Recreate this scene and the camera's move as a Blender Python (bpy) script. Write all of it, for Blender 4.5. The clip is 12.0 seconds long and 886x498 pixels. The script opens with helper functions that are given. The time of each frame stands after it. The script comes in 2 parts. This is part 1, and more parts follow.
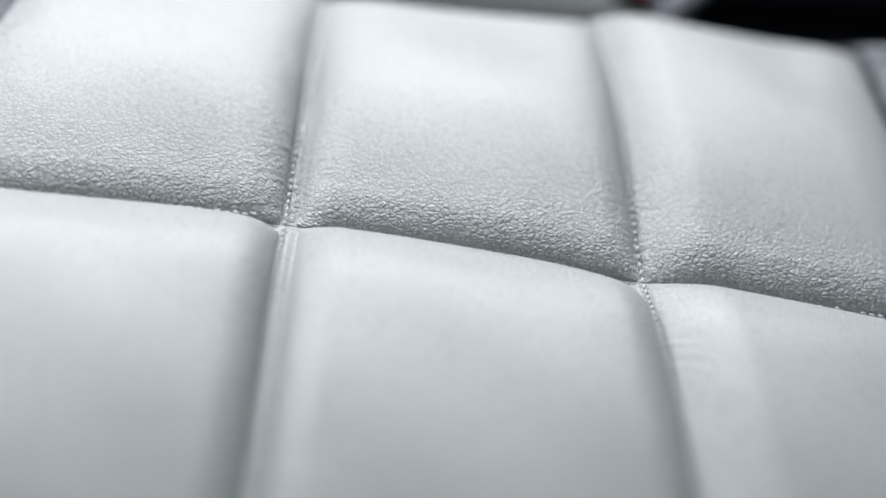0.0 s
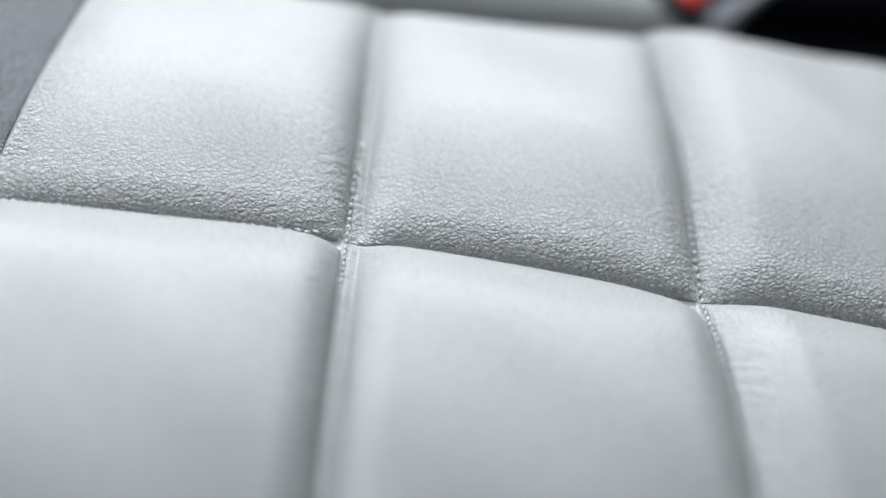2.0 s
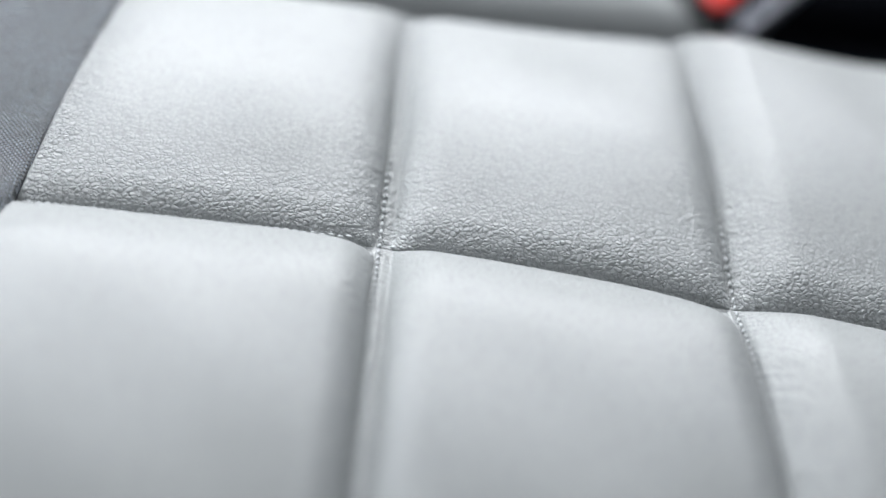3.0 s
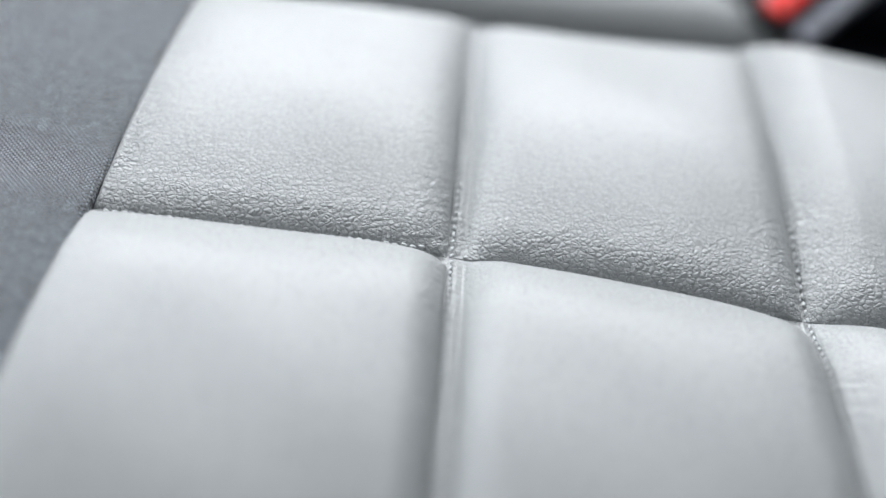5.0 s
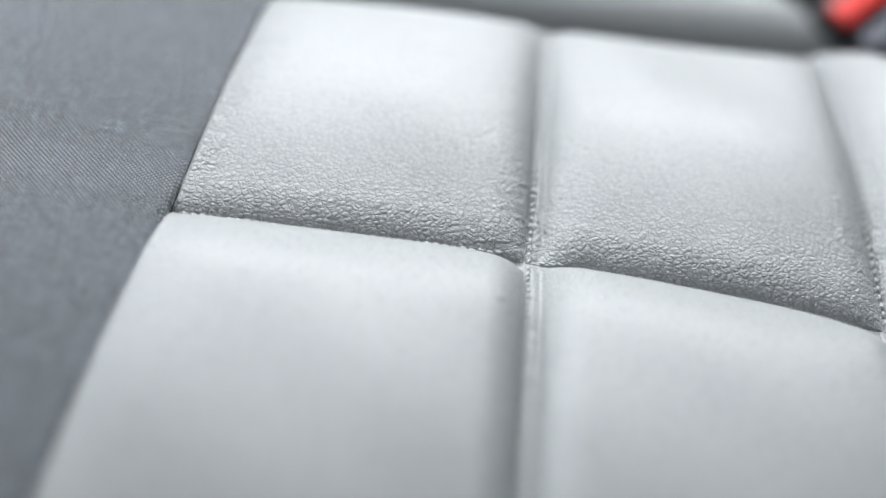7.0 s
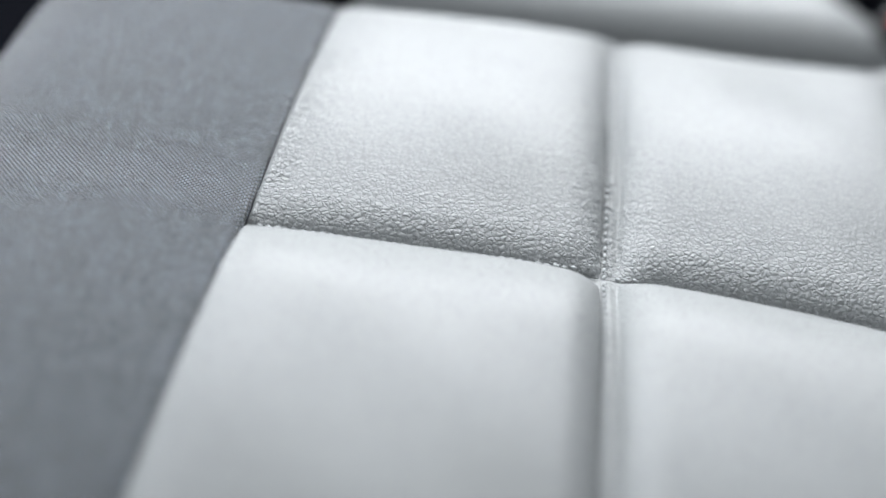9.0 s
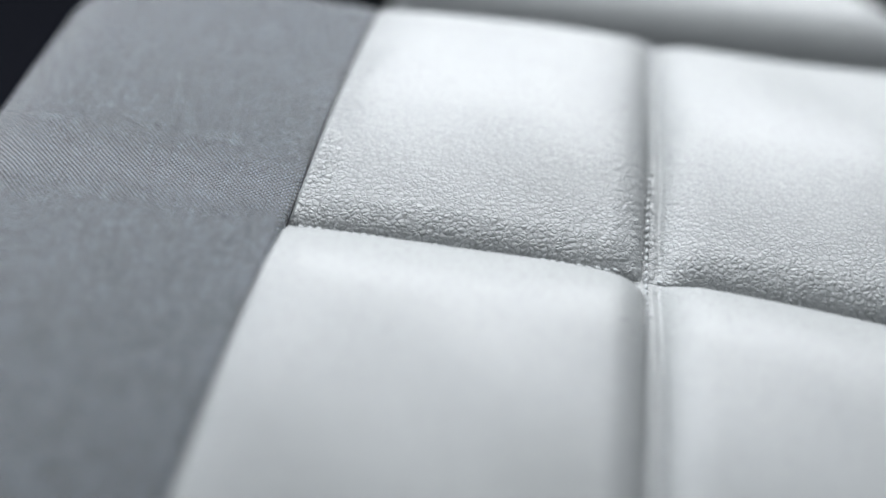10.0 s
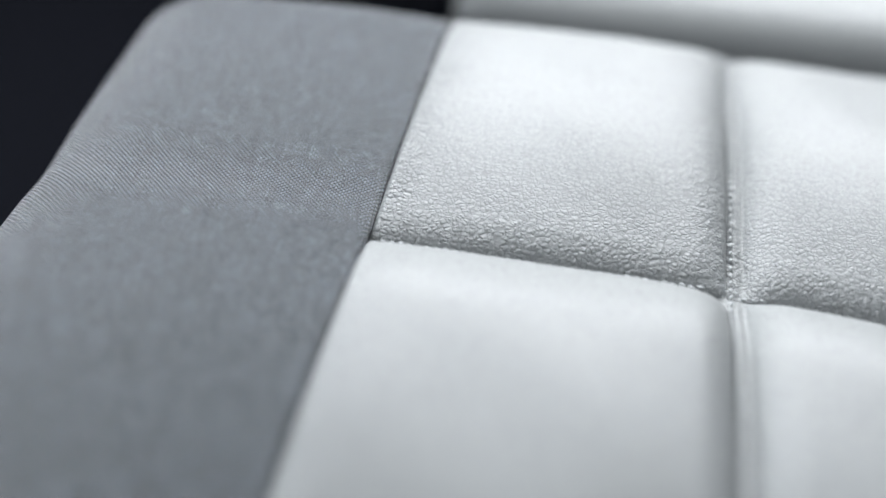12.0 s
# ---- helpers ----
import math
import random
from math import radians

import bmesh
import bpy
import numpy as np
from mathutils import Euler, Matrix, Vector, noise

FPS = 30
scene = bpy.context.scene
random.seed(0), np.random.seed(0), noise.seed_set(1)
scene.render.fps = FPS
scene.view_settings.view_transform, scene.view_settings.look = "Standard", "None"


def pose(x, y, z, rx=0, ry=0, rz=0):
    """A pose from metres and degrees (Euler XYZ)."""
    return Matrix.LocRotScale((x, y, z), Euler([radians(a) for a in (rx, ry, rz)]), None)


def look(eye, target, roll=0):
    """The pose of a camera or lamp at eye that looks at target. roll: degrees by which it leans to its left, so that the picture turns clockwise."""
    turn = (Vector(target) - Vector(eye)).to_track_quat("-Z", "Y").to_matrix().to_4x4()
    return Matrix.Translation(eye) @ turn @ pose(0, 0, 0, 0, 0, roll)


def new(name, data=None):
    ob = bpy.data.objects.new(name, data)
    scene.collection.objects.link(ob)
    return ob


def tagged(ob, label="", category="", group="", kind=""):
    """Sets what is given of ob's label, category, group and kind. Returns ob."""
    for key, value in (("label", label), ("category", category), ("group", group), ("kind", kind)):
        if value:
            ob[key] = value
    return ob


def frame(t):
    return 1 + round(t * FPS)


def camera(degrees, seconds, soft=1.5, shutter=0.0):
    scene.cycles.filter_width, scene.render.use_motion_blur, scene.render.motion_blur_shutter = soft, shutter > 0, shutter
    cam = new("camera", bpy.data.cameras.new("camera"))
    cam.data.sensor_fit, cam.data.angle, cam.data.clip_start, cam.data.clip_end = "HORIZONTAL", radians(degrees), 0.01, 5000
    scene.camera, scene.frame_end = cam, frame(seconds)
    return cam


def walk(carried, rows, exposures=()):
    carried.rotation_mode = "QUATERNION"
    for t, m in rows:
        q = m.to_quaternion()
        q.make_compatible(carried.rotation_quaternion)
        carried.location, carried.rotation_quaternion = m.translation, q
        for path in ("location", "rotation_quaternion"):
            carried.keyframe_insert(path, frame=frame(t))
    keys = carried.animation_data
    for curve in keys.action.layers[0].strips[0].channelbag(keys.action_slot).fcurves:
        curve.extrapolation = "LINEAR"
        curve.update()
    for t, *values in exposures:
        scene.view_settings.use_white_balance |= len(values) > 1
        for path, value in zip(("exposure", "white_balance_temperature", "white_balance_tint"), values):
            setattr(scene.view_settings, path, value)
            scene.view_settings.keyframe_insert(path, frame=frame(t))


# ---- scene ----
cam = camera(40.0, 12.0)
cam.data.dof.use_dof = True
cam.data.dof.focus_distance = 0.3395
cam.data.dof.aperture_fstop = 1.85
PATH = [
    (0, (0.02805, -0.23446, 0.64565), (0.1299, 1.1327, -0.8105), 7.80),
    (0.5, (0.02900, -0.22959, 0.65124), (0.1005, 1.1109, -0.8313), 7.11),
    (1, (0.02404, -0.22905, 0.65122), (0.0975, 1.1173, -0.8259), 7.27),
    (1.5, (0.01868, -0.23045, 0.65015), (0.0996, 1.1267, -0.8167), 7.53),
    (2, (0.01573, -0.22990, 0.65102), (0.0880, 1.1244, -0.8189), 7.40),
    (2.5, (0.01393, -0.22977, 0.65110), (0.0712, 1.1257, -0.8184), 7.11),
    (3, (0.00886, -0.23016, 0.65092), (0.0673, 1.1281, -0.8159), 7.31),
    (5, (-0.00483, -0.22833, 0.65333), (0.0144, 1.1214, -0.8224), 6.46),
    (5.5, (-0.00836, -0.22941, 0.65183), (-0.0022, 1.1281, -0.8169), 6.19),
    (6, (-0.01282, -0.23004, 0.65089), (-0.0135, 1.1318, -0.8139), 6.12),
    (6.5, (-0.01578, -0.22952, 0.65132), (-0.0284, 1.1275, -0.8178), 5.89),
    (7, (-0.01961, -0.22898, 0.65179), (-0.0398, 1.1240, -0.8210), 5.75),
    (9, (-0.03514, -0.22668, 0.65211), (-0.0884, 1.1244, -0.8216), 5.30),
    (9.5, (-0.03925, -0.22814, 0.64988), (-0.1011, 1.1328, -0.8144), 5.19),
    (10, (-0.04166, -0.22744, 0.65012), (-0.1242, 1.1274, -0.8188), 4.66),
    (10.5, (-0.04660, -0.22674, 0.65026), (-0.1323, 1.1238, -0.8224), 4.63),
    (11, (-0.05222, -0.22672, 0.64918), (-0.1401, 1.1281, -0.8194), 4.65),
    (11.5, (-0.05488, -0.22618, 0.64955), (-0.1602, 1.1287, -0.8178), 4.18),
    (12, (-0.05964, -0.22562, 0.64971), (-0.1724, 1.1292, -0.8172), 4.09),
]
walk(cam, [(t, look(eye, target, roll)) for t, eye, target, roll in PATH])

# ---- light: overcast daylight through the cabin's window openings, plus an added overhead fill ----
world = bpy.data.worlds.new("overcast_sky")
scene.world = world
world.use_nodes = True
wn = world.node_tree.nodes
sky = wn.new("ShaderNodeTexSky")
sky.sky_type = "NISHITA"
sky.sun_disc = False
sky.sun_elevation = radians(48)
sky.sun_rotation = radians(-60)
world.node_tree.links.new(sky.outputs[0], wn["Background"].inputs[0])
wn["Background"].inputs[1].default_value = 0.05


def area_light(name, place, target, wide, high, watts, colour):
    data = bpy.data.lights.new(name, "AREA")
    data.shape, data.size, data.size_y = "RECTANGLE", wide, high
    data.energy, data.color = watts, colour
    ob = new(name, data)
    ob.matrix_world = look(place, target)
    return ob


area_light("daylight_door_window", (-0.60, 0.42, 0.76), (0.0, 0.08, 0.42), 0.36, 0.36, 5.6, (0.90, 0.95, 1.0))
area_light("daylight_rear_window", (-0.05, 0.78, 1.00), (0.0, 0.0, 0.42), 1.25, 0.44, 20.3, (0.945, 0.968, 1.0))
# added fill from above that brightens the pads' slopes; no known roof glass
area_light("overhead_fill", (0.0, 0.30, 1.27), (0.0, 0.28, 0.42), 0.8, 0.5, 3.2, (0.94, 0.97, 1.0))
area_light("daylight_windscreen", (0.2, -1.55, 1.05), (0.0, 0.0, 0.4), 1.2, 0.4, 1.5, (0.82, 1.0, 0.95))


# ---- materials ----
GRAIN = 0.00037     # depth of the hide's relief


class Nodes:
    def __init__(self, name):
        self.mat = bpy.data.materials.new(name)
        self.mat.use_nodes = True
        self.tree = self.mat.node_tree
        self.bsdf = self.tree.nodes["Principled BSDF"]
        self.co = self.tree.nodes.new("ShaderNodeTexCoord").outputs["Object"]

    def link(self, a, b):
        self.tree.links.new(a, b)

    def put(self, socket, v):
        if isinstance(v, bpy.types.NodeSocket):
            self.link(v, socket)
        else:
            socket.default_value = v

    def math(self, op, a, b=0.0, c=0.0):
        n = self.tree.nodes.new("ShaderNodeMath")
        n.operation = op
        for s, v in zip(n.inputs, (a, b, c)):
            self.put(s, v)
        return n.outputs[0]

    def vmath(self, op, a, b=(0, 0, 0), scale=1.0):
        n = self.tree.nodes.new("ShaderNodeVectorMath")
        n.operation = op
        self.put(n.inputs[0], a)
        self.put(n.inputs[1], b)
        n.inputs[3].default_value = scale
        return n.outputs[0]

    def noise(self, co, scale, detail=2.0, rough=0.5, colour=False):
        n = self.tree.nodes.new("ShaderNodeTexNoise")
        self.put(n.inputs["Vector"], co)
        n.inputs["Scale"].default_value = scale
        n.inputs["Detail"].default_value = detail
        n.inputs["Roughness"].default_value = rough
        return n.outputs["Color" if colour else 0]

    def voronoi(self, co, scale, feature="DISTANCE_TO_EDGE", rand=1.0):
        n = self.tree.nodes.new("ShaderNodeTexVoronoi")
        n.feature = feature
        self.put(n.inputs["Vector"], co)
        n.inputs["Scale"].default_value = scale
        n.inputs["Randomness"].default_value = rand
        return n.outputs["Distance"]

    def ramp(self, v, lo, hi, a=0.0, b=1.0):
        n = self.tree.nodes.new("ShaderNodeMapRange")
        n.interpolation_type = "SMOOTHSTEP"
        for i, x in enumerate((v, lo, hi, a, b)):
            self.put(n.inputs[i], x)
        return n.outputs[0]

    def mix(self, f, a, b):
        n = self.tree.nodes.new("ShaderNodeMix")
        n.data_type = "RGBA"
        self.put(n.inputs[0], f)
        self.put(n.inputs[6], (*a, 1) if isinstance(a, tuple) else a)
        self.put(n.inputs[7], (*b, 1) if isinstance(b, tuple) else b)
        return n.outputs[2]

    def bump(self, h, dist, strength=1.0):
        n = self.tree.nodes.new("ShaderNodeBump")
        self.put(n.inputs["Strength"], strength)
        n.inputs["Distance"].default_value = dist
        self.link(h, n.inputs["Height"])
        self.link(n.outputs[0], self.bsdf.inputs["Normal"])

    def set(self, colour=None, rough=None, metal=None, spec=None):
        for k, v in (("Base Color", colour), ("Roughness", rough), ("Metallic", metal), ("Specular IOR Level", spec)):
            if v is not None:
                self.put(self.bsdf.inputs[k], (*v, 1) if isinstance(v, tuple) else v)
        return self.mat


def leather(name, colour, rough=0.385):
    """Milled hide: rounded pebbles drawn out along x, split by creases of two sizes."""
    n = Nodes(name)
    warp = n.vmath("SUBTRACT", n.noise(n.co, 260, 2.0, colour=True), (0.5, 0.5, 0.5))
    sway = n.vmath("SUBTRACT", n.noise(n.co, 1100, 2.0, colour=True), (0.5, 0.5, 0.5))
    co = n.vmath("ADD", n.co, n.vmath("ADD", n.vmath("SCALE", warp, scale=0.0018), n.vmath("SCALE", sway, scale=0.0006)))
    flat = n.vmath("MULTIPLY", co, (0.82, 1.05, 1.05))
    patch = n.ramp(n.noise(n.co, 75, 2.0), 0.32, 0.68)
    dome = n.ramp(n.voronoi(flat, 760, "SMOOTH_F1"), 0.0, 0.75, 1.0, 0.0)
    small = n.ramp(n.voronoi(flat, 1500, "SMOOTH_F1"), 0.0, 0.8, 1.0, 0.0)
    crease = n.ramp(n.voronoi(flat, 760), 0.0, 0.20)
    long_crease = n.ramp(n.voronoi(flat, 270), 0.0, 0.05)
    lost = n.ramp(n.noise(n.co, 420, 2.0), 0.38, 0.62)
    grain = n.math("ADD", n.math("MULTIPLY", dome, n.math("MULTIPLY_ADD", patch, 0.25, 0.25)), n.math("MULTIPLY", small, 0.14))
    cut = n.math("MULTIPLY_ADD", n.math("MULTIPLY", crease, n.math("MULTIPLY_ADD", lost, 0.6, 0.4)), 0.55, n.math("MULTIPLY", long_crease, n.math("MULTIPLY", patch, 0.30)))
    folds = n.noise(n.vmath("MULTIPLY", co, (420, 800, 700)), 1.0, 2.0)
    fine = n.noise(n.co, 3200, 2.0)
    h = n.math("ADD", n.math("ADD", grain, cut), n.math("ADD", n.math("MULTIPLY", folds, 0.14), n.math("MULTIPLY", fine, 0.10)))
    slack = n.tree.nodes.new("ShaderNodeAttribute")
    slack.attribute_name = "slack"
    n.bump(h, GRAIN, n.math("MULTIPLY_ADD", slack.outputs["Fac"], 0.85, 0.15))
    wear = n.noise(n.co, 22, 3.0, 0.5)
    base = n.mix(n.ramp(wear, 0.25, 0.75), tuple(c * 0.96 for c in colour), colour)
    # crease shade painted into the colour, on top of the relief
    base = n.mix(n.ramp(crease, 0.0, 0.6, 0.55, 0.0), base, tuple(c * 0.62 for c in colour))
    r = n.math("MULTIPLY_ADD", n.noise(n.co, 300, 2.0), 0.08, rough - 0.04)
    return n.set(base, r, spec=0.55)


def woven(name, light, dark, pitch=0.00074):
    n = Nodes(name)
    sep = n.tree.nodes.new("ShaderNodeSeparateXYZ")
    wob = n.vmath("SUBTRACT", n.noise(n.co, 130, 2.0, colour=True), (0.5, 0.5, 0.5))
    n.link(n.vmath("ADD", n.co, n.vmath("SCALE", wob, scale=0.0004)), sep.inputs[0])
    k = math.pi / pitch
    sx = n.math("SINE", n.math("MULTIPLY", sep.outputs[0], k))
    sy = n.math("SINE", n.math("MULTIPLY", sep.outputs[1], k))
    over = n.math("MULTIPLY", sx, sy)
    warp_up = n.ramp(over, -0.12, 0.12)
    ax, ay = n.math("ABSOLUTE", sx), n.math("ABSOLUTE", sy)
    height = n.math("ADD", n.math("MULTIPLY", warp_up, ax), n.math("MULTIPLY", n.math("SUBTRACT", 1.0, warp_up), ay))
    warp_tone = n.noise(n.vmath("MULTIPLY", n.co, (1500, 90, 90)), 1.0, 2.0)
    weft_tone = n.noise(n.vmath("MULTIPLY", n.co, (90, 1500, 90)), 1.0, 2.0)
    tone = n.mix(warp_up, weft_tone, warp_tone)
    melange = n.math("MULTIPLY_ADD", n.noise(n.co, 1500, 2.0, 0.7), 0.6, n.math("MULTIPLY", tone, 0.45))
    warp_colour = n.mix(n.ramp(melange, 0.40, 0.64), tuple(c * 0.35 for c in light), light)
    weft_colour = n.mix(n.ramp(melange, 0.40, 0.64), dark, tuple(c * 2.0 for c in dark))
    base = n.mix(warp_up, weft_colour, warp_colour)
    slub = n.noise(n.vmath("MULTIPLY", n.co, (300, 950, 300)), 1.0, 2.0)
    mottle = n.noise(n.co, 420, 3.0, 0.6)
    shade = n.math("ADD", n.ramp(slub, 0.3, 0.7, 0.20, 0.80), n.ramp(mottle, 0.3, 0.7, 0.15, 0.85))
    base = n.vmath("MULTIPLY", base, n.vmath("ADD", shade, (0.0, 0.0, 0.0)))
    # shade in the gaps between threads, painted into the colour
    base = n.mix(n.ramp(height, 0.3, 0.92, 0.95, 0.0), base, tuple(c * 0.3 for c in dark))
    n.bump(n.math("MULTIPLY_ADD", n.noise(n.co, 4000, 2.0), 0.25, height), 0.00050, 1.0)
    n.bsdf.inputs["Sheen Weight"].default_value = 0.6
    n.bsdf.inputs["Sheen Roughness"].default_value = 0.4
    return n.set(base, 0.42, spec=0.7)


def plain(name, colour, rough, spec=0.5, grain=900, depth=0.00015, metal=0.0):
    n = Nodes(name)
    base = n.mix(n.ramp(n.noise(n.co, 35, 4.0, 0.6), 0.3, 0.7), tuple(c * 0.8 for c in colour), colour)
    n.bump(n.noise(n.co, grain, 3.0), depth, 0.7)
    r = n.math("MULTIPLY_ADD", n.noise(n.co, 120, 2.0), 0.12, rough - 0.06)
    return n.set(base, r, metal, spec)


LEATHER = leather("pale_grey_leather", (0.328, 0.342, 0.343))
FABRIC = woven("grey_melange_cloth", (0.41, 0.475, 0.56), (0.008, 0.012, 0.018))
THREAD = plain("pale_grey_thread", (0.52, 0.54, 0.55), 0.55, grain=6000, depth=0.0001)
# near-black colour standing in for shade in the cloth-to-leather gap
GAP_SHADE = plain("seam_gap_shade", (0.03, 0.031, 0.035), 0.8)
CARPET = plain("black_carpet", (0.011, 0.012, 0.017), 0.95, 0.05, 1500, 0.002)
TRIM = plain("black_trim_plastic", (0.007, 0.007, 0.008), 0.8, 0.1)
HEADLINER = plain("dark_grey_headliner", (0.10, 0.10, 0.10), 0.9, 0.2, 1200, 0.0006)
FOAM = plain("dark_seat_foam", (0.03, 0.03, 0.033), 0.9, 0.2)
BUCKLE_BLACK = plain("black_buckle_plastic", (0.018, 0.018, 0.02), 0.38)
BUCKLE_RED = plain("red_release_button", (0.90, 0.05, 0.04), 0.30, grain=300, depth=0.0001)
BUCKLE_STEEL = plain("brushed_steel", (0.55, 0.56, 0.58), 0.3, metal=1.0)
WEBBING = woven("grey_belt_webbing", (0.50, 0.52, 0.62), (0.20, 0.21, 0.26), 0.0012)


# ---- building helpers ----
def part(name, bm, material, parent=None, label="", smooth=True):
    me = bpy.data.meshes.new(name)
    bm.normal_update()
    bm.to_mesh(me)
    bm.free()
    me.materials.append(material)
    if smooth:
        me.polygons.foreach_set("use_smooth", [True] * len(me.polygons))
    ob = new(name, me)
    ob.parent = parent
    if label:
        tagged(ob, label)
    return ob


def box(lo, hi, bevel=0.0, segments=3):
    bm = bmesh.new()
    bmesh.ops.create_cube(bm, size=1)
    for v in bm.verts:
        v.co = [lo[i] + (v.co[i] + 0.5) * (hi[i] - lo[i]) for i in range(3)]
    if bevel:
        bmesh.ops.bevel(bm, geom=bm.edges[:], offset=bevel, segments=segments, profile=0.5, affect="EDGES")
    return bm


def slab(name, x0, x1, y0, y1, height, nx, ny, under, material, parent, label="", slack=None):
    """A closed cushion piece: its top follows height(x, y), its underside lies at z = under."""
    gx, gy = np.meshgrid(np.linspace(x0, x1, nx + 1), np.linspace(y0, y1, ny + 1))
    gz = height(gx, gy)
    if slack:
        slack = slack(gx, gy)
    gx, gy = splay(gx, gy), plan_y(gx, gy)
    n = nx + 1
    top = np.stack([gx.ravel(), gy.ravel(), gz.ravel()], 1)
    at = np.arange((nx + 1) * (ny + 1)).reshape(ny + 1, n)
    quads = np.stack([at[:-1, :-1], at[:-1, 1:], at[1:, 1:], at[1:, :-1]], -1).reshape(-1, 4).tolist()
    rim = at[0].tolist() + at[1:, nx].tolist() + at[ny, -2::-1].tolist() + at[-2:0:-1, 0].tolist()
    low = top[rim].copy()
    low[:, 2] = under
    first, m = len(top), len(rim)
    quads += [(rim[k], first + k, first + (k + 1) % m, rim[(k + 1) % m]) for k in range(m)]
    quads.append(tuple(first + k for k in reversed(range(m))))
    me = bpy.data.meshes.new(name)
    me.from_pydata(np.concatenate([top, low]).tolist(), [], quads)
    me.materials.append(material)
    me.polygons.foreach_set("use_smooth", [True] * len(me.polygons))
    if slack is not None:
        loose = me.attributes.new("slack", "FLOAT", "POINT")
        loose.data.foreach_set("value", np.concatenate([slack.ravel(), np.ones(m)]).astype(np.float32))
    ob = new(name, me)
    ob.parent = parent
    return tagged(ob, label)


# ---- the seat cushion ----
SEAT_Z = 0.400
COLS = (-0.0995, 0.0, 0.1005, 0.199)
ROWS = (-0.150, 0.0, 0.116)


def splay(x, y):
    """The columns of pads draw together towards the back."""
    return x * (1 - (np.where(y > 0, 0.58, 0.80) + np.where(y > 0, 0.48, 0.1) * np.exp(-((x + 0.1) / 0.045) ** 2)) * y)


def seam_row(x):
    """How far back the cross seam lies at x."""
    return -0.07 * np.clip(x, 0, 0.2) - 0.02 * np.clip(-x, 0, 0.1)


def seam_dip(y):
    """The cross seam pulls the foam down: 1 on the seam, 0 away from it."""
    return np.exp(-(y / np.where(y > 0, 0.030, 0.014)) ** 2)


def ground_z(x, y):
    """The foam under the seams: it falls off to the front and back and rises to the door side."""
    lift = 0.0042 * (1 - seam_dip(y))
    nose = 1.3 * np.clip(-0.030 - y, 0, 1) ** 2 + 45 * np.clip(-0.120 - y, 0, 1) ** 2
    drop = 48 * np.clip(y - 0.0915, 0, 1) ** 2
    return SEAT_Z - 0.04 * x + lift - nose - drop


def seam_z(x, y):
    return ground_z(x, y)


def rise(d, r, p):
    return (1 - np.clip(1 - d / r, 0, 1) ** p) ** (1 / p)


def ripple(t, seed):
    """Small puckers along a seam."""
    return np.sin(t * 1150 + seed * 2.1 + 1.7 * np.sin(t * 310 + seed)) + 0.7 * np.sin(t * 1830 + seed * 4.7 + 2.2 * np.sin(t * 230 + seed * 1.3))


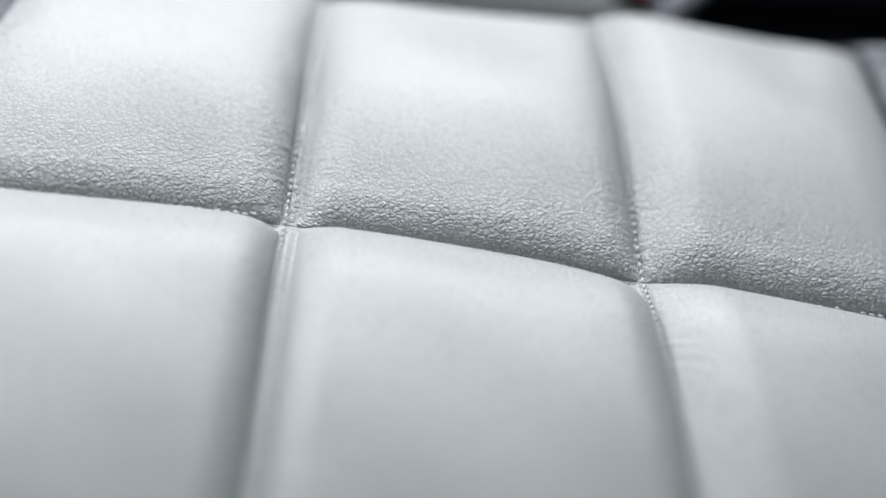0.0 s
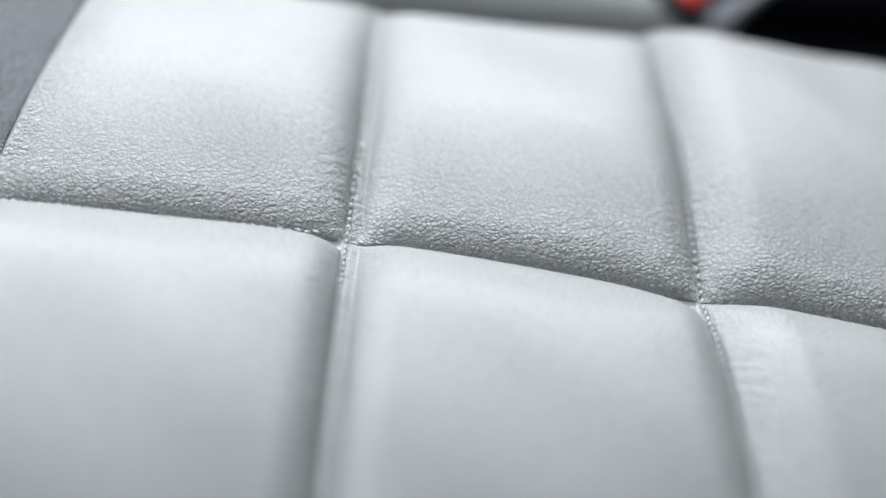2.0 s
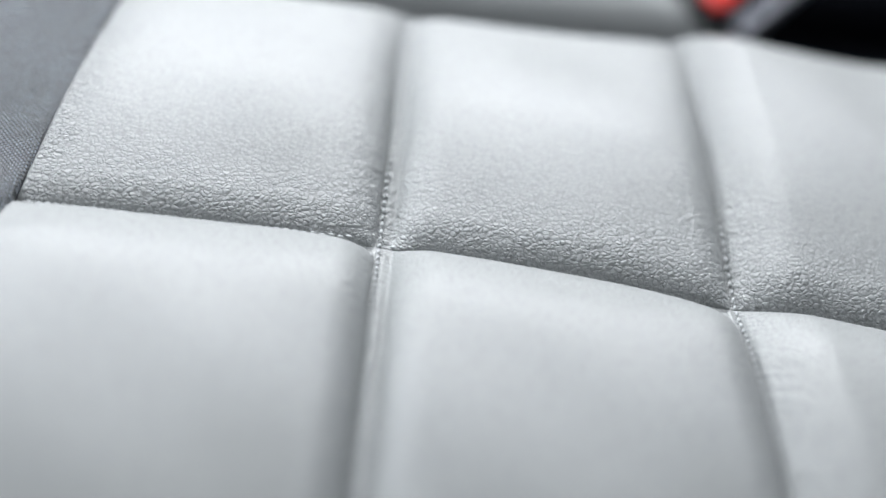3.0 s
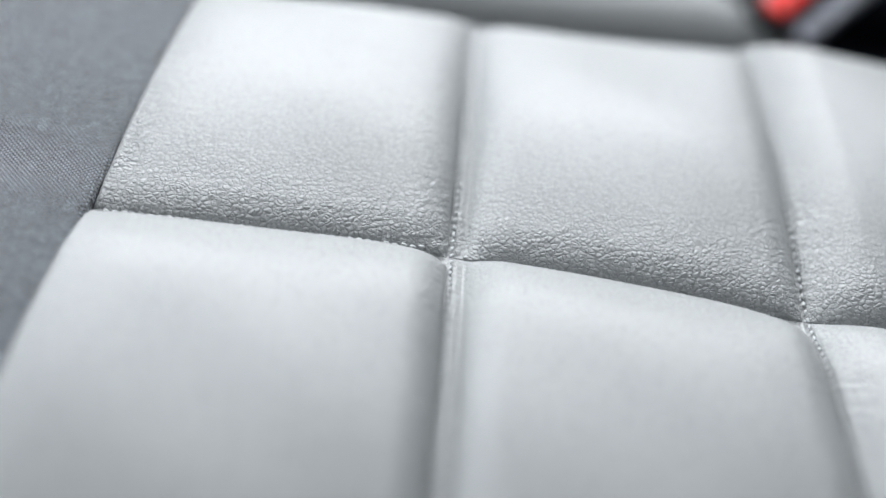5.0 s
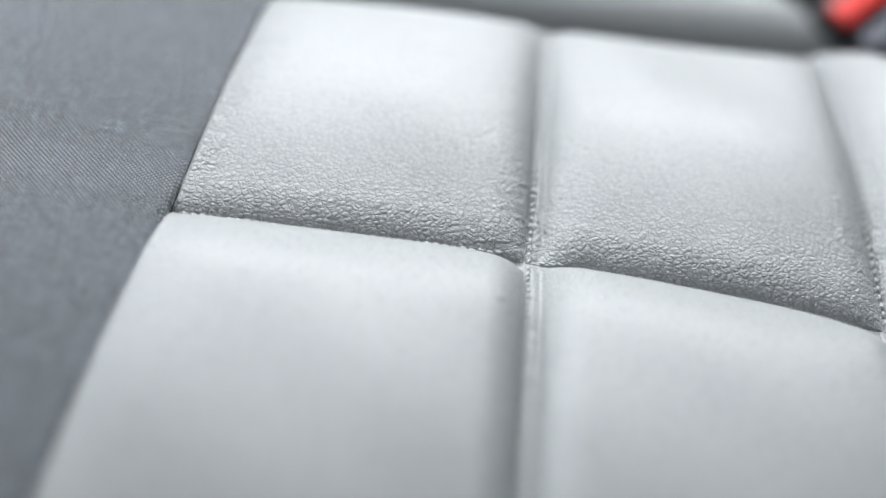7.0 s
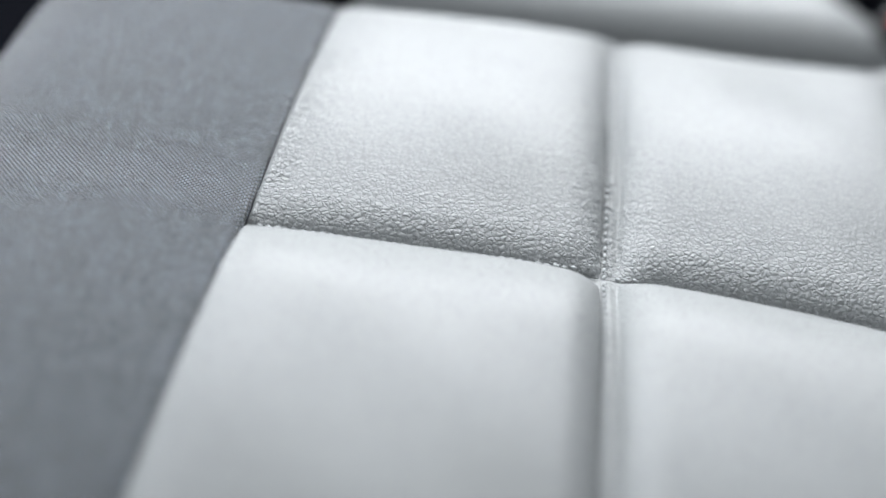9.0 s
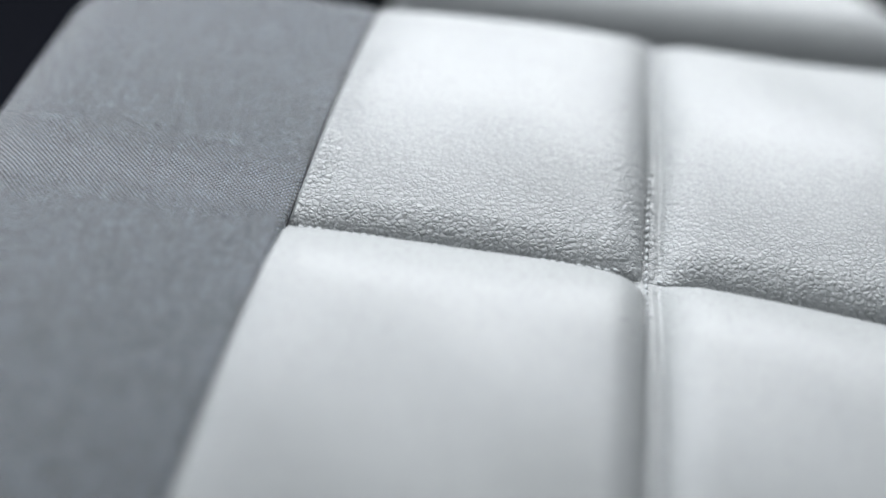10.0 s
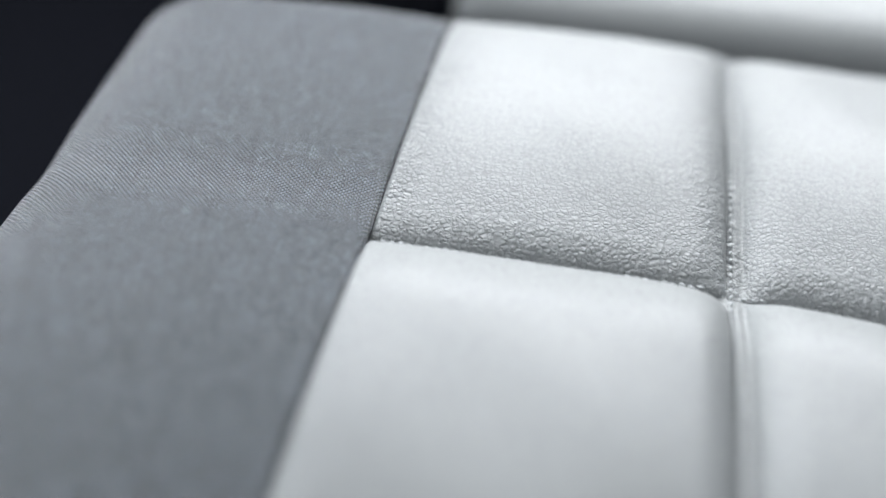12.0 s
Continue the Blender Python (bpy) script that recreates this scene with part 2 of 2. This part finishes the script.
def pad_height(col, row):
    x0, x1 = COLS[col], COLS[col + 1]
    y0, y1 = ROWS[row], ROWS[row + 1]

    def height(x, y):
        u = (x - x0) / (x1 - x0)
        dl, dr, df, db = x - x0, x1 - x, y - y0, y1 - y
        if row == 0:
            # the front pads' back corners are drawn down to the crossing
            db = np.clip(db - (0.0035, 0.0065, 0.0)[col] * np.exp(-dr / (0.006, 0.013, 1.0)[col]), 0, 1)
        if col == 0:
            left = 0.80 * rise(dl, 0.0028, 2.0) + 0.20 * rise(dl, 0.025, 1.8)
        elif col == 1:
            left = 0.13 * np.exp(-((dl - 0.0024) / 0.0018) ** 2) + 0.78 * rise(np.clip(dl - 0.0050, 0, 1), 0.0115, 1.5) + 0.22 * rise(np.clip(dl - 0.005, 0, 1), 0.034, 1.7)
        else:
            left = 0.05 * np.exp(-((dl - 0.0022) / 0.0018) ** 2) + 0.97 * rise(np.clip(dl - 0.0015, 0, 1), 0.0200, 1.6)
        right = rise(dr, 0.026, 2.0) if col == 2 else 0.74 * rise(dr, 0.0100, 1.9) + 0.26 * rise(dr, 0.034, 1.7)
        if row == 1:
            front = 0.74 * rise(df, 0.0105, 1.8) + 0.26 * rise(df, 0.038, 2.0)
            back = 0.32 * rise(db, 0.014, 1.8) + 0.68 * rise(db, 0.05, 1.8)
        else:
            front = rise(df, 0.03, 1.8)
            back = 0.88 * rise(db, 0.008, 2.2) + 0.12 * rise(db, 0.03, 1.8)
        tall = ((0.0090, 0.0082, 0.0092), (0.0068, 0.0074, 0.0090))[row][col]
        h = tall * left * right * front * back
        if col == 2:
            h = h - 0.050 * np.clip(dl - 0.018, 0, 1) * rise(dl, 0.03, 2.0)
        if row == 1:
            tail = np.clip((y - 0.045) / 0.06, 0, 1)
            tail = tail * tail * (3 - 2 * tail)
            h = h * (1 - 0.5 * tail)
            swell = np.sin(math.pi * np.clip(u, 0, 1))
            if col == 0:
                h = h + 0.0010 * tail * swell
            elif col == 1:
                h = h - tail * (0.0008 + 0.0018 * swell)
            else:
                h = h + tail * (0.0036 * np.exp(-((u - 0.10) / 0.26) ** 2) - 0.0010 * np.exp(-((u - 0.72) / 0.20) ** 2))
        cx, cy = (x0 + x1) / 2, (y0 + y1) / 2
        h = h + 0.0014 * np.exp(-((x - cx) / 0.035) ** 2 - ((y - cy) / 0.045) ** 2)
        # puckers fade away from each seam, in step with its stitches
        for d, t, k, amp in ((dl, y, 1 + col, 1.0), (dr, y, 2 + col, 1.0), (df, x, 5 + row, 1.5), (db, x, 6 + row, 0.3)):
            fade = np.clip(d / 0.0012, 0, 1) * np.exp(-d / 0.0036)
            wave = np.sin(math.tau * t / 0.0025 + 500 * d + 1.2 * np.sin(t * 260 + k)) * (0.65 + 0.35 * np.sin(t * 640 + k * 2.3))
            h = h + amp * fade * (0.00020 * wave + 0.00012 * ripple(t + 0.3 * d, k))
        h = h + 0.0003 * np.sin(x * 95 + col * 2 + y * 40) * np.sin(y * 80 + row) * left * right
        return seam_z(x, y) + h
    return height


def plan_y(x, y):
    """The cross seam bows forward, and the back edge runs askew."""
    return y + seam_row(x) * np.clip(1 - np.abs(y) / 0.12, 0, 1) + 0.06 * (x + 0.1) * np.clip(y, 0, 1) / 0.11


def pad_slack(col, row):
    """The hide lies loose along the seams and stretched over the pad's middle."""
    def slack(x, y):
        edge = np.minimum(np.minimum(x - COLS[col], COLS[col + 1] - x) * 1.3, np.minimum(y - ROWS[row], ROWS[row + 1] - y))
        return (0.04, 0.12)[row] + (0.50, 0.85)[row] * np.exp(-(np.clip(edge - 0.004, 0, 1) / 0.013) ** 1.5)
    return slack


cushion = tagged(new("car_seat"), "pale grey leather car seat with stitched pads and grey cloth sides", "car seat")
cushion.location = (0, 0, 0)
GAP = 0.0001
for row in (0, 1):
    for col in (0, 1, 2):
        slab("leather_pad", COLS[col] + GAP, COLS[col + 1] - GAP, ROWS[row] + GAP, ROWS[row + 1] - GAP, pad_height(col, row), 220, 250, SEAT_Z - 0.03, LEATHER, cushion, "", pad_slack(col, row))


def bolster_height(x0, x1, outer):
    def height(x, y):
        d_in = (x - x0) if outer > 0 else (x1 - x)
        d_out = (x1 - x) if outer > 0 else (x - x0)
        h = 0.0014 * rise(d_in, 0.0015, 2.0) + 0.0034 * rise(d_in, 0.045, 1.5)
        roll = 0.028 * (1 - rise(d_out, 0.034, 2.0))
        return ground_z(x0 if outer > 0 else x1, y) + 0.0042 * np.exp(-(y / 0.014) ** 2) + 0.0005 + h - roll
    return height


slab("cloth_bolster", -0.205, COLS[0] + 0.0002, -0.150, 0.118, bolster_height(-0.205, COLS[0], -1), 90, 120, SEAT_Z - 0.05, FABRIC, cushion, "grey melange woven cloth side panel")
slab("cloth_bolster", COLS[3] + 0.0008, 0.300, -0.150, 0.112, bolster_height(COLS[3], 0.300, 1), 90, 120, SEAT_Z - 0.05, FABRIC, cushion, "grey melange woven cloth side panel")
part("cushion_base", box((-0.178, -0.14, 0.0), (0.262, 0.105, SEAT_Z - 0.034), 0.02), FOAM, cushion, "black foam and trim below the leather")


def stitch_mesh(length, radius):
    bm = bmesh.new()
    bmesh.ops.create_uvsphere(bm, u_segments=8, v_segments=5, radius=radius)
    for v in bm.verts:
        v.co.y, v.co.z = v.co.z * (length / 2 / radius), v.co.y * 0.8
    me = bpy.data.meshes.new("stitch")
    bm.to_mesh(me)
    bm.free()
    me.materials.append(THREAD)
    me.polygons.foreach_set("use_smooth", [True] * len(me.polygons))
    return me


def tube(points, radius, sides=8):
    bm = bmesh.new()
    rings = []
    for i, p in enumerate(points):
        a, b = Vector(points[max(i - 1, 0)]), Vector(points[min(i + 1, len(points) - 1)])
        d = (b - a).normalized()
        u = d.cross(Vector((0, 0, 1)))
        u = u.normalized() if u.length > 1e-4 else Vector((1, 0, 0))
        w = d.cross(u)
        rings.append([bm.verts.new(Vector(p) + radius * (math.cos(k * math.tau / sides) * u + math.sin(k * math.tau / sides) * w)) for k in range(sides)])
    for r, s in zip(rings, rings[1:]):
        for k in range(sides):
            bm.faces.new((r[k], s[k], s[(k + 1) % sides], r[(k + 1) % sides]))
    bm.faces.new(rings[0])
    bm.faces.new(list(reversed(rings[-1])))
    bmesh.ops.recalc_face_normals(bm, faces=bm.faces[:])
    return bm


def on_seat(x, y, up=0.0):
    return (float(splay(x, y)), float(plan_y(x, y)), float(seam_z(x, y)) + up)


def seam_line(points, material, radius):
    return part("seam", tube(points, radius), material, cushion)


STITCH = stitch_mesh(0.0019, 0.00050)


def stitch(seam, a, b):
    """One stitch from a to b, lying a little askew."""
    a, b = Vector(a), Vector(b)
    ob = new("stitch", STITCH)
    turn = (b - a).to_track_quat("Y", "Z").to_matrix().to_4x4()
    ob.matrix_world = Matrix.Translation((a + b) / 2) @ turn @ pose(0, 0, 0, random.uniform(-5, 5), random.uniform(-8, 8), -13 + random.uniform(-6, 6))
    ob.parent = seam


for x in COLS[1:3]:
    seam = seam_line([on_seat(x, y, -0.0010) for y in np.linspace(-0.145, 0.112, 90)], LEATHER, 0.0012)
    for y in np.arange(-0.11, 0.108, 0.0025):
        stitch(seam, on_seat(x + 0.0010, y - 0.0009, 0.0014), on_seat(x + 0.0010, y + 0.0009, 0.0014))
# the shade between cloth and leather, laid in as a dark tube
for x in (COLS[0], COLS[3]):
    seam_line([on_seat(x, y, 0.0015) for y in np.linspace(-0.14, 0.112, 60)], GAP_SHADE, 0.0008)
cross = seam_line([on_seat(x, 0.0, -0.0012) for x in np.linspace(COLS[0] + 0.001, COLS[3] - 0.001, 90)], LEATHER, 0.0014)
for x in np.arange(COLS[0] + 0.002, COLS[3] - 0.002, 0.0025):
    if min(abs(x - c) for c in COLS) > 0.003:
        deep = random.uniform(0.0021, 0.0027) if x < -0.006 else random.uniform(0.0002, 0.0017)
        stitch(cross, on_seat(x - 0.0009, 0.0010, deep), on_seat(x + 0.0009, 0.0010, deep))


# ---- the backrest behind the cushion ----
def backrest_section():
    """Side outline of the backrest: a round roll at its foot, then an unseen front laid back to let the rear light
    pass.
    """
    c, r = (0.186, 0.3475), 0.0265
    pts = [(c[0] + r * math.cos(radians(a)), c[1] + r * math.sin(radians(a))) for a in range(285, 80, -6)]
    pts += [(0.198, 0.3725), (0.225, 0.376), (0.26, 0.388), (0.45, 0.455), (0.70, 0.535), (0.76, 0.54), (0.80, 0.52), (0.80, 0.47), (0.45, 0.33), (0.26, 0.26)]
    return pts


def extrude_x(outline, x0, x1, steps, crown, slant=0.0):
    """A closed body along x; crown(s) gives the swelling at s, slant draws its far end in towards the top."""
    bm = bmesh.new()
    cy, cz = 0.30, 0.34
    rings = []
    for i in range(steps + 1):
        s = i / steps
        k = crown(s)
        rings.append([bm.verts.new((x0 + (x1 - x0) * s - slant * s * min(max(z - 0.352, 0.0) + 0.8 * max(y - 0.160, 0.0), 0.05), cy + (y - cy) * k, cz + (z - cz) * k)) for y, z in outline])
    n = len(outline)
    for a, b in zip(rings, rings[1:]):
        for i in range(n):
            bm.faces.new((a[i], a[(i + 1) % n], b[(i + 1) % n], b[i]))
    bm.faces.new(rings[0])
    bm.faces.new(rings[-1])
    bmesh.ops.recalc_face_normals(bm, faces=bm.faces[:])
    return bm


def crown(s):
    e = min(s, 1 - s) / 0.04
    return 0.955 + 0.045 * (1 - max(0.0, 1 - e) ** 2) ** 0.5


part("backrest_panel", extrude_x(backrest_section(), -0.094, 0.144, 50, crown, 1.2), LEATHER, cushion, "leather roll at the foot of the backrest")
part("backrest_side", extrude_x([(y + 0.01, z - 0.006) for y, z in backrest_section()], -0.200, -0.097, 24, crown), CARPET, cushion, "black cloth side of the backrest")
part("backrest_side", extrude_x([(y + 0.085, z - 0.03) for y, z in backrest_section()], 0.112, 0.300, 24, crown), CARPET, cushion, "black cloth side of the backrest")

# ---- seat belt buckle ----
buckle = tagged(new("seat_belt_buckle"), "black seat belt buckle with a red release button beside the backrest", "belt buckle")
part("housing", box((-0.0165, -0.0085, -0.050), (0.034, 0.0105, 0.0), 0.0030), BUCKLE_BLACK, buckle)
part("release_button", box((-0.0135, -0.0058, -0.004), (0.0290, 0.0058, 0.0022), 0.0022), BUCKLE_RED, buckle, "red plastic release button")
part("side_strip", box((-0.012, -0.0190, -0.012), (0.060, -0.0100, -0.002), 0.0020), WEBBING, buckle, "grey belt webbing beside the buckle")
part("stalk", box((-0.010, -0.006, -0.075), (0.014, 0.006, -0.045), 0.002), BUCKLE_BLACK, buckle)
up, facing = Vector((0, 0.944, 0.33)), Vector((0, -0.33, 0.944))
across = Vector((1, 0, 0))
spin = radians(47)
ax, ay = across * math.cos(spin) + up * math.sin(spin), -across * math.sin(spin) + up * math.cos(spin)
turn = Matrix((ax, ay, facing)).transposed()
corner = Vector((0.1215, 0.164, 0.3758))
buckle.matrix_world = Matrix.Translation(corner - turn @ Vector((-0.0135, -0.0058, 0.0022))) @ turn.to_4x4()
foot = buckle.matrix_world @ Vector((0.002, 0, -0.07))
strap = part("anchor_strap", tube([(foot.x, foot.y, 0.0), (foot.x, foot.y, foot.z * 0.6), tuple(foot)], 0.008), BUCKLE_BLACK, buckle)
strap.matrix_parent_inverse = buckle.matrix_world.inverted()

# ---- cabin: plain shell with its window openings ----
def structure(name, bm, material, label, category):
    return tagged(part(name, bm, material, None, label, smooth=False), label, category, kind="structure")


structure("floor", box((-0.70, -1.75, -0.03), (1.2, 1.1, 0.0)), CARPET, "black carpeted car floor", "floor")
def wall_with_opening(name, axis, at, thick, a0, a1, o0, o1, z0, z1, label):
    bm = bmesh.new()
    for lo, hi, b, t in ((a0, a1, 0.0, z0), (a0, a1, z1, 1.30), (a0, o0, z0, z1), (o1, a1, z0, z1)):
        piece = box((at, lo, b) if axis == "x" else (lo, at, b), (at + thick, hi, t) if axis == "x" else (hi, at + thick, t))
        me = bpy.data.meshes.new("piece")
        piece.to_mesh(me)
        piece.free()
        bm.from_mesh(me)
        bpy.data.meshes.remove(me)
    return structure(name, bm, TRIM, label, "wall")


wall_with_opening("wall_west", "x", -0.70, 0.06, -1.75, 1.1, 0.0, 0.62, 0.70, 1.18, "black door side with a window opening")
wall_with_opening("wall_east", "x", 1.12, 0.06, -1.75, 1.1, 0.0, 0.62, 0.70, 1.18, "black door side with a window opening")
wall_with_opening("wall_north", "y", 0.84, 0.06, -0.64, 1.12, -0.56, 0.9, 0.74, 1.27, "black rear wall with a window opening")
wall_with_opening("wall_south", "y", -1.75, 0.06, -0.64, 1.12, -0.5, 1.0, 0.70, 1.12, "black front wall with a windscreen opening")


def roof_with_opening(x0, x1, y0, y1):
    bm = bmesh.new()
    for lo, hi in (((-0.70, -1.75), (1.2, y0)), ((-0.70, y1), (1.2, 1.1)), ((-0.70, y0), (x0, y1)), ((x1, y0), (1.2, y1))):
        piece = box((*lo, 1.30), (*hi, 1.34))
        me = bpy.data.meshes.new("piece")
        piece.to_mesh(me)
        piece.free()
        bm.from_mesh(me)
        bpy.data.meshes.remove(me)
    return structure("ceiling", bm, HEADLINER, "dark grey cloth headliner with an opening for the overhead fill", "ceiling")


# opening made up to go with the overhead fill
roof_with_opening(-0.45, 0.45, 0.0, 0.6)
